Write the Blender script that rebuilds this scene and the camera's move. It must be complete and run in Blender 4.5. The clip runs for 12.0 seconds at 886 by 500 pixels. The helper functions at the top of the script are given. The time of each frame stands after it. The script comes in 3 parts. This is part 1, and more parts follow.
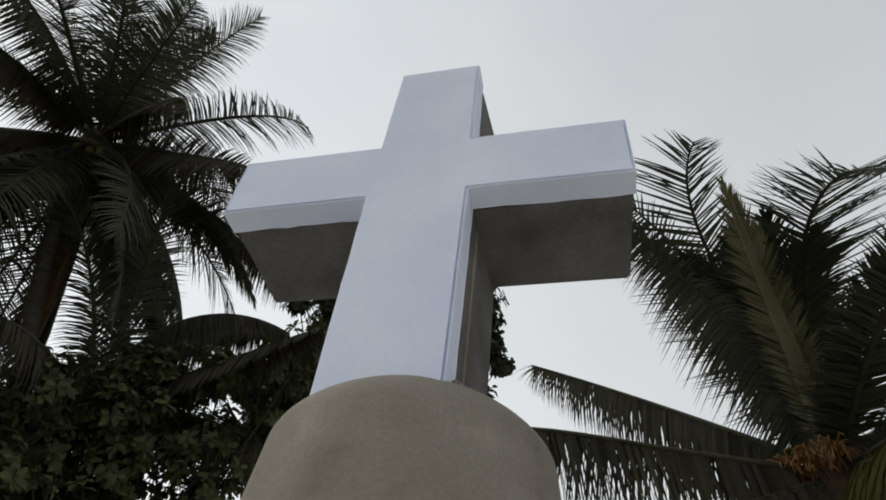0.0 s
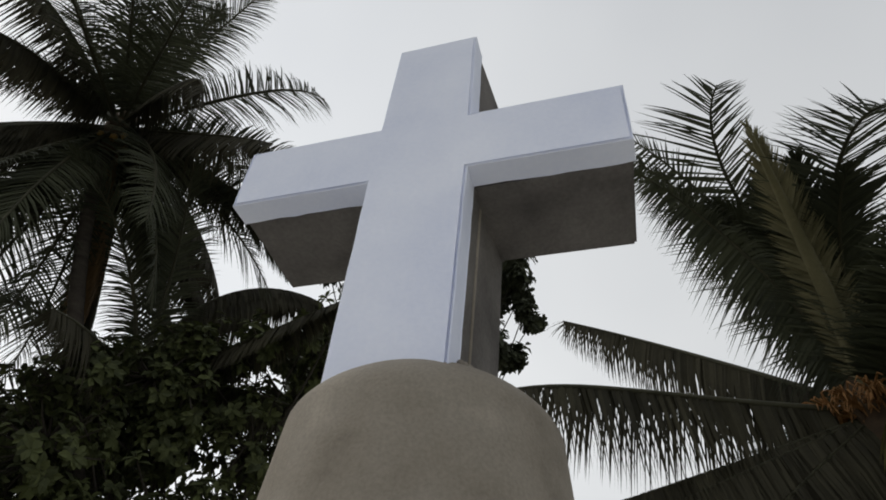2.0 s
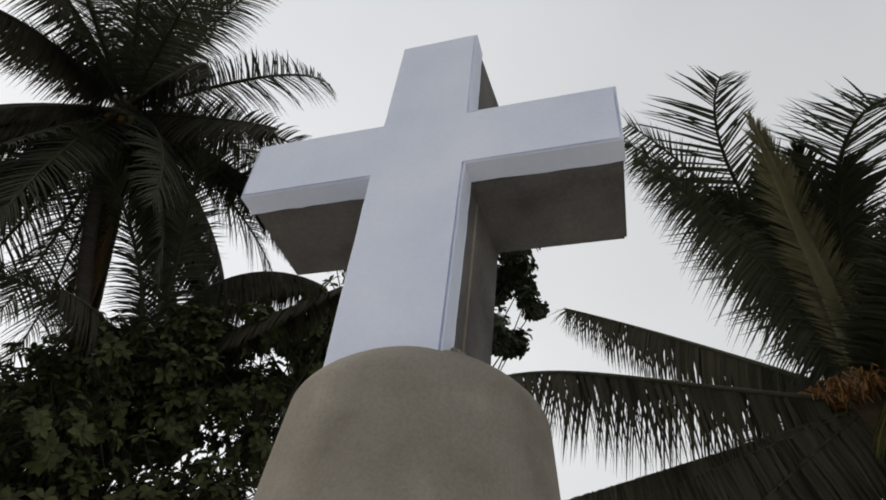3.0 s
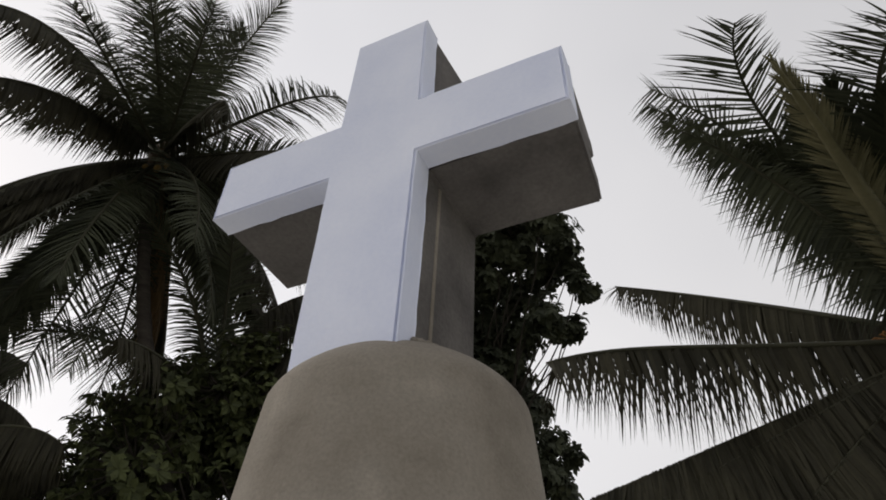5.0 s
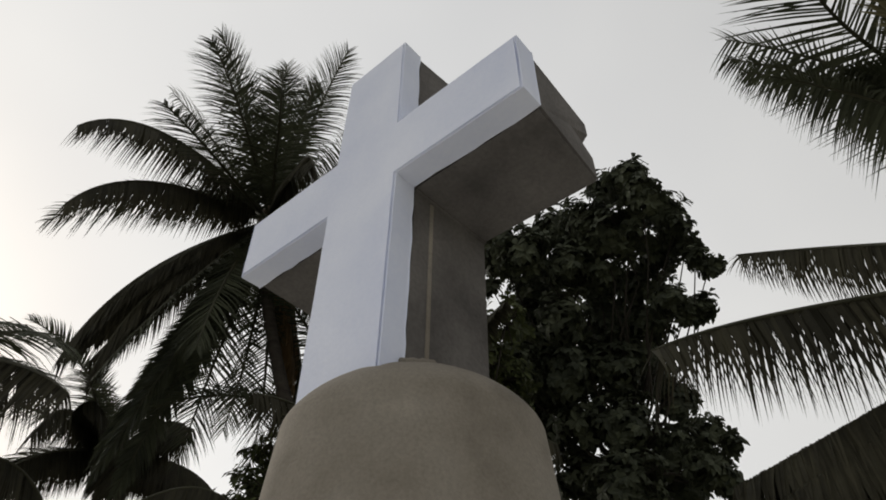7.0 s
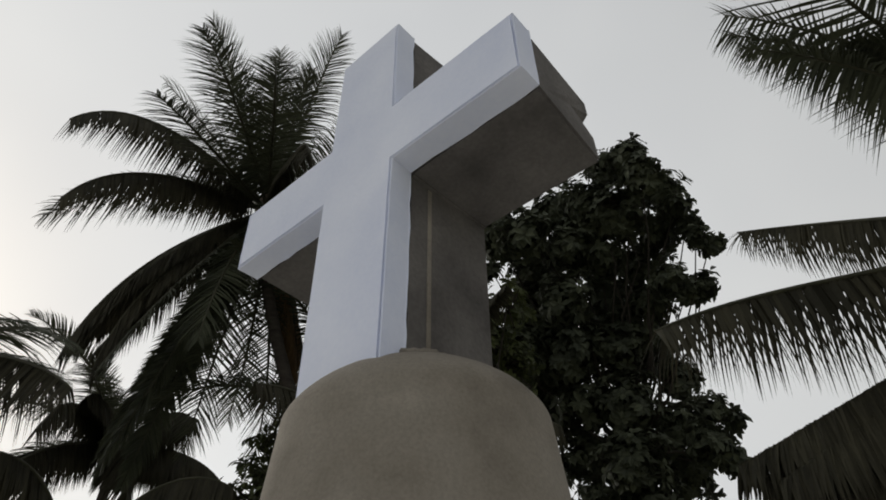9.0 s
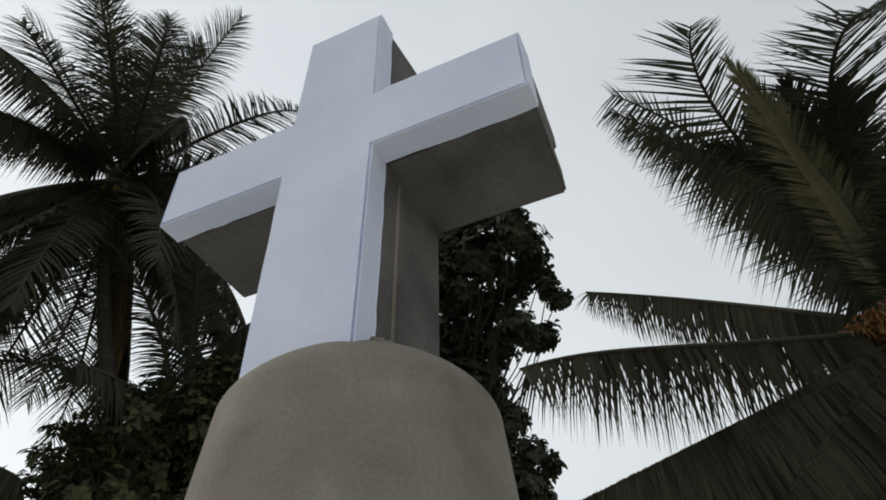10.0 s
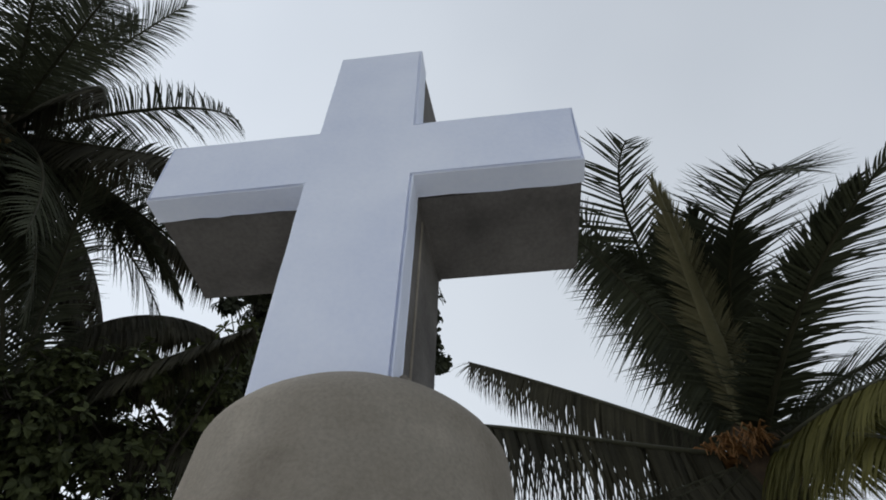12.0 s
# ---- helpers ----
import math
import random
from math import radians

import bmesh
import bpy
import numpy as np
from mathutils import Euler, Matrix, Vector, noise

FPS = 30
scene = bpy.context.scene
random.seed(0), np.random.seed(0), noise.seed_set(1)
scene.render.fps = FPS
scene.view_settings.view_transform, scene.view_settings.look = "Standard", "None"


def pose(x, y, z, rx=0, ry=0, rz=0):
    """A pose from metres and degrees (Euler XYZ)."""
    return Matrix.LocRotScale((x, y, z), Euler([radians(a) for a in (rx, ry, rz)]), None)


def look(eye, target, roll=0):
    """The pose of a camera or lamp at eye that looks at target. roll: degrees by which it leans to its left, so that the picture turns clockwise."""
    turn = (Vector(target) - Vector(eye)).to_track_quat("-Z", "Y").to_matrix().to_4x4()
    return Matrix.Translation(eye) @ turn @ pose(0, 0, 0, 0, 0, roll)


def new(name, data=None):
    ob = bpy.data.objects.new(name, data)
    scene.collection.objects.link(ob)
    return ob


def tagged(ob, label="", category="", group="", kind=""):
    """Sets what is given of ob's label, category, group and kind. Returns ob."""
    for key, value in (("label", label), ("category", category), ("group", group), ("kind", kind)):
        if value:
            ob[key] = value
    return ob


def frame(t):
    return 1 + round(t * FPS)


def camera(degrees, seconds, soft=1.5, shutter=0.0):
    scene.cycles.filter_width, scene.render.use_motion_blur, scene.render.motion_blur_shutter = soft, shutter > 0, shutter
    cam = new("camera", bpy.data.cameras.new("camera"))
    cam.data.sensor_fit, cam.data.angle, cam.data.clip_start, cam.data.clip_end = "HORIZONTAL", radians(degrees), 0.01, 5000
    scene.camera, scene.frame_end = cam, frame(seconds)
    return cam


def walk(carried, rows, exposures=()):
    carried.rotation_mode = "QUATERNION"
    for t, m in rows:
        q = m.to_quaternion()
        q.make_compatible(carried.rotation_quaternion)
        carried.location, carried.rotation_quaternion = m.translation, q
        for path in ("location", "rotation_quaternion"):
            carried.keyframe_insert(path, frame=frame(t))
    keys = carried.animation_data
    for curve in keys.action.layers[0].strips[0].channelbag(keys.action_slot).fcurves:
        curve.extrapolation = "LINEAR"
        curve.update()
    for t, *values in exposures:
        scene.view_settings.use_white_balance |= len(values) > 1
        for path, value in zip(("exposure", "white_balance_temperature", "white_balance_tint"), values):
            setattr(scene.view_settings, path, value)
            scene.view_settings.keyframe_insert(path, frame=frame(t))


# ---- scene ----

# camera and its walk
cam = camera(70.4, 12.0, soft=1.8)
PATH = [
    (0.0, pose(0.426, -1.155, 1.565, 135.63, -4.77, 11.21)),
    (0.5, pose(0.449, -1.125, 1.562, 134.95, -4.91, 12.23)),
    (1.0, pose(0.490, -1.120, 1.573, 135.17, -3.84, 13.61)),
    (1.5, pose(0.507, -1.105, 1.582, 135.11, -4.35, 14.60)),
    (2.0, pose(0.515, -1.199, 1.593, 131.63, -3.96, 15.75)),
    (2.5, pose(0.545, -1.278, 1.558, 130.21, -4.95, 15.53)),
    (4.5, pose(0.663, -1.218, 1.543, 130.77, -2.44, 19.00)),
    (5.0, pose(0.803, -1.128, 1.561, 129.86, -1.46, 24.84)),
    (5.5, pose(0.945, -1.068, 1.558, 130.04, -0.63, 29.17)),
    (6.0, pose(1.018, -1.015, 1.566, 130.17, -1.04, 33.95)),
    (6.5, pose(1.074, -0.973, 1.574, 130.00, -0.56, 36.22)),
    (7.0, pose(1.127, -0.918, 1.570, 130.88, 0.17, 40.64)),
    (9.0, pose(1.108, -0.895, 1.603, 129.49, 1.28, 41.53)),
    (9.5, pose(0.927, -0.937, 1.588, 129.39, 1.53, 34.05)),
    (10.0, pose(0.787, -1.025, 1.577, 131.13, 1.85, 24.20)),
    (10.5, pose(0.635, -1.043, 1.554, 131.87, -0.51, 19.48)),
    (11.0, pose(0.568, -1.092, 1.578, 133.62, -1.03, 15.13)),
    (11.5, pose(0.458, -1.091, 1.580, 134.42, -1.30, 11.28)),
    (12.0, pose(0.383, -1.086, 1.605, 135.69, -0.41, 7.22)),
]
EXPOSURES = [
    (0.0, -0.03, 6450, 7), (2.5, -0.02, 6550, 9), (4.5, -0.02, 6650, 11), (5.5, 0.0, 6700, 13), (7.0, -0.16, 6800, 9), (9.0, -0.3, 6650, 8), (9.5, -0.15, 6500, 7), (10.0, -0.05, 6350, 6), (11.0, -0.01, 6220, 9), (12.0, -0.04, 6040, 8),
]
walk(cam, PATH, EXPOSURES)

# world: a bright overcast sky, with the hidden sun low in the west
SUN_EL, SUN_AZ = 24, 266
world = bpy.data.worlds.new("overcast_sky")
scene.world = world
world.use_nodes = True
wn, wl = world.node_tree.nodes, world.node_tree.links
wn.clear()
sky = wn.new("ShaderNodeTexSky")
sky.sky_type, sky.sun_disc = "NISHITA", False
sky.sun_elevation, sky.sun_rotation = radians(SUN_EL), radians(SUN_AZ)
sky.dust_density, sky.air_density, sky.ozone_density = 6.0, 1.0, 1.0
sky_bg = wn.new("ShaderNodeBackground")
sky_bg.inputs["Strength"].default_value = 0.009
wl.new(sky.outputs["Color"], sky_bg.inputs["Color"])
cloud_pos = wn.new("ShaderNodeTexCoord")
cloud_noise = wn.new("ShaderNodeTexNoise")
cloud_noise.inputs["Scale"].default_value, cloud_noise.inputs["Detail"].default_value = 1.6, 3.0
wl.new(cloud_pos.outputs["Generated"], cloud_noise.inputs["Vector"])
cloud_ramp = wn.new("ShaderNodeValToRGB")
cloud_ramp.color_ramp.elements[0].position, cloud_ramp.color_ramp.elements[1].position = 0.3, 0.7
cloud_ramp.color_ramp.elements[0].color = (0.68, 0.695, 0.725, 1)
cloud_ramp.color_ramp.elements[1].color = (0.805, 0.815, 0.83, 1)
wl.new(cloud_noise.outputs["Fac"], cloud_ramp.inputs["Fac"])
cloud_bg = wn.new("ShaderNodeBackground")
height = wn.new("ShaderNodeSeparateXYZ")
wl.new(cloud_pos.outputs["Generated"], height.inputs["Vector"])
haze = wn.new("ShaderNodeMapRange")
for key, value in (("From Min", 0.25), ("From Max", 1.0), ("To Min", 1.05), ("To Max", 0.88)):
    haze.inputs[key].default_value = value
wl.new(height.outputs["Z"], haze.inputs["Value"])
# the cloud thins, and the sky whitens, from the east to low in the west
glow_dot = wn.new("ShaderNodeVectorMath")
glow_dot.operation = "DOT_PRODUCT"
glow_dot.inputs[1].default_value = Vector((-0.87, 0.13, 0.5)).normalized()
wl.new(cloud_pos.outputs["Generated"], glow_dot.inputs[0])
glow = wn.new("ShaderNodeMapRange")
glow.interpolation_type = "SMOOTHSTEP"
for key, value in (("From Min", 0.1), ("From Max", 1.0), ("To Min", 0.86), ("To Max", 1.17)):
    glow.inputs[key].default_value = value
wl.new(glow_dot.outputs["Value"], glow.inputs["Value"])
cloud_strength = wn.new("ShaderNodeMath")
cloud_strength.operation = "MULTIPLY"
wl.new(haze.outputs["Result"], cloud_strength.inputs[0])
wl.new(glow.outputs["Result"], cloud_strength.inputs[1])
wl.new(cloud_strength.outputs[0], cloud_bg.inputs["Strength"])
wl.new(cloud_ramp.outputs["Color"], cloud_bg.inputs["Color"])
sky_sum = wn.new("ShaderNodeAddShader")
wl.new(sky_bg.outputs[0], sky_sum.inputs[0])
wl.new(cloud_bg.outputs[0], sky_sum.inputs[1])
world_out = wn.new("ShaderNodeOutputWorld")
wl.new(sky_sum.outputs[0], world_out.inputs["Surface"])

sun = new("sun", bpy.data.lights.new("sun", "SUN"))
sun.data.energy, sun.data.angle, sun.data.color = 0.78, radians(25), (1.0, 0.97, 0.93)
a, e = radians(SUN_AZ), radians(SUN_EL)
SUN_FROM = Vector((math.sin(a) * math.cos(e), math.cos(a) * math.cos(e), math.sin(e)))
sun.matrix_world = look(SUN_FROM * 60, (0, 0, 0))


# ---- materials ----
def material(name, tones, scale=3.0, fine=40.0, rough=0.8, bump=0.15, fine_amount=0.35, stretch=(1, 1, 1), spec=0.3, translucent=0.0, per_object=0.0, per_island=0.0):
    """Two or three tones mixed by broad noise, speckled by fine noise, with a little relief."""
    m = bpy.data.materials.new(name)
    m.use_nodes = True
    n, l = m.node_tree.nodes, m.node_tree.links
    bsdf = n["Principled BSDF"]
    co = n.new("ShaderNodeTexCoord")
    mp = n.new("ShaderNodeMapping")
    mp.inputs["Scale"].default_value = stretch
    l.new(co.outputs["Object"], mp.inputs["Vector"])
    broad = n.new("ShaderNodeTexNoise")
    broad.inputs["Scale"].default_value, broad.inputs["Detail"].default_value = scale, 6
    l.new(mp.outputs["Vector"], broad.inputs["Vector"])
    ramp = n.new("ShaderNodeValToRGB")
    els = ramp.color_ramp.elements
    while len(els) < len(tones):
        els.new(0.5)
    for k, c in enumerate(tones):
        els[k].position = 0.3 + 0.4 * k / max(1, len(tones) - 1)
        els[k].color = (*c, 1)
    factor = broad.outputs["Fac"]
    if per_object or per_island:
        add = n.new("ShaderNodeMath")
        add.operation = "MULTIPLY_ADD"
        if per_object:
            src = n.new("ShaderNodeObjectInfo").outputs["Random"]
        else:
            src = n.new("ShaderNodeNewGeometry").outputs["Random Per Island"]
        l.new(src, add.inputs[0])
        add.inputs[1].default_value = per_object or per_island
        l.new(factor, add.inputs[2])
        shift = n.new("ShaderNodeMath")
        shift.operation = "SUBTRACT"
        l.new(add.outputs[0], shift.inputs[0])
        shift.inputs[1].default_value = (per_object or per_island) / 2
        factor = shift.outputs[0]
    l.new(factor, ramp.inputs["Fac"])
    grain = n.new("ShaderNodeTexNoise")
    grain.inputs["Scale"].default_value, grain.inputs["Detail"].default_value = fine, 4
    l.new(mp.outputs["Vector"], grain.inputs["Vector"])
    mix = n.new("ShaderNodeMix")
    mix.data_type, mix.blend_type = "RGBA", "OVERLAY"
    mix.inputs["Factor"].default_value = fine_amount
    l.new(ramp.outputs["Color"], mix.inputs["A"])
    l.new(grain.outputs["Fac"], mix.inputs["B"])
    l.new(mix.outputs["Result"], bsdf.inputs["Base Color"])
    bsdf.inputs["Roughness"].default_value = rough
    bsdf.inputs["Specular IOR Level"].default_value = spec
    if bump:
        bp = n.new("ShaderNodeBump")
        bp.inputs["Strength"].default_value, bp.inputs["Distance"].default_value = bump, 0.01
        l.new(grain.outputs["Fac"], bp.inputs["Height"])
        l.new(bp.outputs["Normal"], bsdf.inputs["Normal"])
    if translucent:
        tr = n.new("ShaderNodeBsdfTranslucent")
        l.new(mix.outputs["Result"], tr.inputs["Color"])
        mx = n.new("ShaderNodeMixShader")
        mx.inputs[0].default_value = translucent
        l.new(bsdf.outputs[0], mx.inputs[1])
        l.new(tr.outputs[0], mx.inputs[2])
        l.new(mx.outputs[0], n["Material Output"].inputs["Surface"])
    return m


WHITE = material("white_paint", [(0.63, 0.672, 0.82), (0.745, 0.778, 0.895)], 2.8, 60, 0.6, 0.12, 0.12)
# darker cement than the pillar's, for the cross's sides, undersides and back
CEMENT_DARK = material("dark_cement", [(0.07, 0.064, 0.061), (0.115, 0.106, 0.1), (0.15, 0.138, 0.13)], 4, 70, 0.9, 0.4, 0.3)
CEMENT = material("bare_cement_plaster", [(0.148, 0.129, 0.104), (0.207, 0.183, 0.15), (0.23, 0.206, 0.172), (0.3, 0.268, 0.222)], 4.0, 120, 0.92, 0.3, 0.25)
# unseen ground, its tone chosen to bounce light up onto the cross
BOUNCE_GROUND = material("pale_bounce_ground", [(0.64, 0.62, 0.58), (0.76, 0.74, 0.7)], 0.5, 20, 0.95, 0.3, 0.3)
# some metres out, along a ragged line, it darkens to weaken bounce onto the foliage
gn, gl = BOUNCE_GROUND.node_tree.nodes, BOUNCE_GROUND.node_tree.links
g_co = gn.new("ShaderNodeTexCoord")
g_len = gn.new("ShaderNodeVectorMath")
g_len.operation = "LENGTH"
gl.new(g_co.outputs["Object"], g_len.inputs[0])
g_noise = gn.new("ShaderNodeTexNoise")
g_noise.inputs["Scale"].default_value, g_noise.inputs["Detail"].default_value = 0.6, 5
gl.new(g_co.outputs["Object"], g_noise.inputs["Vector"])
g_edge = gn.new("ShaderNodeMath")
g_edge.operation = "MULTIPLY_ADD"
gl.new(g_noise.outputs["Fac"], g_edge.inputs[0])
g_edge.inputs[1].default_value = 3.0
gl.new(g_len.outputs["Value"], g_edge.inputs[2])
g_range = gn.new("ShaderNodeMapRange")
g_range.inputs["From Min"].default_value, g_range.inputs["From Max"].default_value = 6.2, 7.2
gl.new(g_edge.outputs[0], g_range.inputs["Value"])
g_mix = gn.new("ShaderNodeMix")
g_mix.data_type = "RGBA"
gl.new(g_range.outputs["Result"], g_mix.inputs["Factor"])
gl.new(gn["Principled BSDF"].inputs["Base Color"].links[0].from_socket, g_mix.inputs["A"])
g_mix.inputs["B"].default_value = (0.2, 0.195, 0.13, 1)
gl.new(g_mix.outputs["Result"], gn["Principled BSDF"].inputs["Base Color"])
BARK = material("palm_bark", [(0.03, 0.025, 0.021), (0.065, 0.055, 0.046)], 3, 30, 0.95, 0.6, 0.4, (1, 1, 4))
TREE_BARK = material("tree_bark", [(0.026, 0.022, 0.018), (0.045, 0.038, 0.03)], 5, 40, 0.95, 0.6, 0.4)
RACHIS = material("frond_stalk", [(0.035, 0.035, 0.022), (0.06, 0.058, 0.034)], 3, 30, 0.6, 0.1, 0.2)
PALM_LEAF = material("palm_leaflets", [(0.044, 0.049, 0.034), (0.082, 0.089, 0.056)], 1.2, 20, 0.6, 0.0, 0.2, spec=0.12, translucent=0.17, per_island=0.3)
PALM_LEAF_PALE = material("pale_palm_leaflets", [(0.15, 0.14, 0.078), (0.24, 0.22, 0.125)], 1.2, 20, 0.6, 0.0, 0.2, translucent=0.3, per_island=0.3)
PALM_LEAF_OLIVE = material("olive_palm_leaflets", [(0.075, 0.072, 0.022), (0.14, 0.13, 0.04)], 1.2, 20, 0.6, 0.0, 0.2, spec=0.12, translucent=0.35, per_island=0.3)
PALM_OLD = material("aged_palm_leaflets", [(0.034, 0.032, 0.023), (0.062, 0.057, 0.037)], 1.2, 20, 0.7, 0.0, 0.2, spec=0.1, translucent=0.2, per_island=0.3)
PALM_DEAD = material("dry_palm_leaflets", [(0.12, 0.075, 0.035), (0.22, 0.14, 0.07)], 1.2, 20, 0.8, 0.0, 0.2, translucent=0.1, per_island=0.3)
FIBRE = material("brown_palm_fibre", [(0.04, 0.028, 0.018), (0.085, 0.056, 0.033)], 8, 60, 0.9, 0.5, 0.4)
FLOWER = material("orange_flower_stalk", [(0.17, 0.085, 0.03), (0.3, 0.15, 0.055)], 6, 60, 0.7, 0.2, 0.3)
NUT = material("young_coconut", [(0.28, 0.16, 0.04), (0.42, 0.26, 0.08)], 3, 40, 0.45, 0.1, 0.2)
BROAD_LEAF = material("dark_broad_leaves", [(0.048, 0.054, 0.038), (0.085, 0.094, 0.06)], 1.0, 20, 0.6, 0.0, 0.2, spec=0.12, translucent=0.2, per_island=0.4)
BUSH_LEAF = material("green_broad_leaves", [(0.044, 0.051, 0.025), (0.09, 0.103, 0.042)], 1.0, 20, 0.6, 0.0, 0.2, spec=0.12, translucent=0.2, per_island=0.5)


# ---- mesh helpers ----
def mesh_of(name, bm, mat, smooth=False):
    me = bpy.data.meshes.new(name)
    bm.to_mesh(me)
    bm.free()
    me.materials.append(mat)
    if smooth:
        for p in me.polygons:
            p.use_smooth = True
    return me


def part(name, bm, mat, parent=None, label="", smooth=False, at=(0, 0, 0)):
    ob = new(name, mesh_of(name, bm, mat, smooth))
    ob.location = at
    if parent is not None:
        ob.parent = parent
    if label:
        ob["label"] = label
    return ob


def py_part(name, verts, faces, mat, parent=None, label="", smooth=False):
    me = bpy.data.meshes.new(name)
    me.from_pydata(verts, [], faces)
    me.materials.append(mat)
    if smooth:
        for p in me.polygons:
            p.use_smooth = True
    ob = new(name, me)
    if parent is not None:
        ob.parent = parent
    if label:
        ob["label"] = label
    return ob


def tube(points, radii, sides=8, cap=True):
    """Verts and faces of a tapered tube along points."""
    verts, faces = [], []
    pts = [Vector(p) for p in points]
    ref = Vector((0.31, 0.93, 0.17)).normalized()
    for i, p in enumerate(pts):
        d = (pts[min(i + 1, len(pts) - 1)] - pts[max(i - 1, 0)]).normalized()
        u = d.cross(ref)
        if u.length < 0.1:
            u = d.cross(Vector((1, 0, 0)))
        u.normalize()
        v = d.cross(u)
        for k in range(sides):
            ang = 2 * math.pi * k / sides
            verts.append(p + (u * math.cos(ang) + v * math.sin(ang)) * radii[i])
    for i in range(len(pts) - 1):
        for k in range(sides):
            k2 = (k + 1) % sides
            faces.append((i * sides + k, i * sides + k2, (i + 1) * sides + k2, (i + 1) * sides + k))
    if cap:
        faces.append(tuple(range(sides - 1, -1, -1)))
        faces.append(tuple(range((len(pts) - 1) * sides, len(pts) * sides)))
    return verts, faces


# ---- ground ----
def build_ground():
    bm = bmesh.new()
    ring = [bm.verts.new((0, 0, 0))]
    rows_ = []
    for r in (2, 5, 10, 20, 45, 120, 400, 1500):
        rows_.append([bm.verts.new((r * math.cos(k * math.pi / 18), r * math.sin(k * math.pi / 18), noise.noise((r * math.cos(k * math.pi / 18) * 0.2, r * math.sin(k * math.pi / 18) * 0.2, 0)) * 0.05 if r > 2 else 0.0)) for k in range(36)])
    for k in range(36):
        bm.faces.new((ring[0], rows_[0][k], rows_[0][(k + 1) % 36]))
        for a_, b_ in zip(rows_, rows_[1:]):
            bm.faces.new((a_[k], b_[k], b_[(k + 1) % 36], a_[(k + 1) % 36]))
    return tagged(part("ground", bm, BOUNCE_GROUND), "unseen ground, pale near the cross and dark farther out to set bounce light", "ground", kind="structure")


build_ground()

# ---- the cross on its pillar ----
PILLAR_R, PILLAR_TOP, PILLAR_X, PILLAR_Y = 0.36, 2.482, -0.002, 0.278
PILLAR_CAP, PILLAR_FLARE, CAP_CURVE = 0.201, 0.101, 1.25
ARM_LO, ARM_HI, CROSS_TOP = 3.05, 3.316, 3.806
SPAN_LEFT, SPAN_RIGHT, DEPTH = 0.663, 0.636, 0.435
BAND, LIP = 0.088, 0.001


def build_pillar():
    """A plastered drum with a softly worn rim and slightly uneven sides."""
    bm = bmesh.new()
    shoulder = PILLAR_TOP - PILLAR_CAP
    prof = [(PILLAR_R + PILLAR_FLARE * (shoulder - z), z) for z in (0.0, 0.3, 0.7, 1.1, 1.4, 1.6, 1.75, 1.9, 2.0, 2.1, 2.2, 2.25)]
    prof += [(PILLAR_R * math.cos(radians(k * 5)) ** CAP_CURVE, shoulder + PILLAR_CAP * math.sin(radians(k * 5)) ** CAP_CURVE) for k in range(18)] + [(0.0, PILLAR_TOP)]
    n = 72
    rings = []
    for r, z in prof[:-1]:
        ring = []
        for k in range(n):
            ang = 2 * math.pi * k / n
            w = 1 + 0.006 * noise.noise((math.cos(ang) * 1.5, math.sin(ang) * 1.5, z * 1.2)) + 0.003 * noise.noise((math.cos(ang) * 6, math.sin(ang) * 6, z * 5))
            dz = 0.003 * noise.noise((math.cos(ang) * 3, math.sin(ang) * 3, 7.0)) if z > PILLAR_TOP - 0.05 else 0
            ring.append(bm.verts.new((r * w * math.cos(ang), r * w * math.sin(ang), z + dz)))
        rings.append(ring)
    top = bm.verts.new((0, 0, PILLAR_TOP))
    for a_, b_ in zip(rings, rings[1:]):
        for k in range(n):
            bm.faces.new((a_[k], a_[(k + 1) % n], b_[(k + 1) % n], b_[k]))
    for k in range(n):
        bm.faces.new((rings[-1][k], rings[-1][(k + 1) % n], top))
    bm.faces.new(list(reversed(rings[0])))
    ob = part("round_pillar", bm, CEMENT, smooth=True, at=(PILLAR_X, PILLAR_Y, 0))
    return tagged(ob, "round bare cement pillar carrying the white cross", "pillar")


def shaft_edge(z, side):
    """Where the shaft's edge stands in x at a height: it leans a little and widens downwards."""
    heights = (2.2, 2.37, 3.05, 3.316, 3.806)
    edges = (-0.187, -0.184, -0.176, -0.168, -0.152) if side < 0 else (0.129, 0.132, 0.147, 0.148, 0.150)
    return float(np.interp(z, heights, edges))


def cross_outline(inset, out_right=0.0, out_left=0.0, end=0.0, drop=0.0):
    """The outline of the cross in x and z, drawn in by inset; the rest widens the shaft, shortens and lowers the arms."""
    lo, hi, top, foot = ARM_LO + inset - drop, ARM_HI - inset, CROSS_TOP - inset, PILLAR_TOP - 0.2
    right = lambda z: shaft_edge(z, 1) - inset + out_right
    left = lambda z: shaft_edge(z, -1) + inset - out_left
    sr, sl = SPAN_RIGHT - inset - end, SPAN_LEFT - inset - end
    return [(left(foot), foot), (right(foot), foot), (right(lo), lo), (sr, lo), (sr, hi), (right(hi), hi),
            (right(top), top), (left(top), top), (left(hi), hi), (-sl, hi), (-sl, lo), (left(lo), lo)]


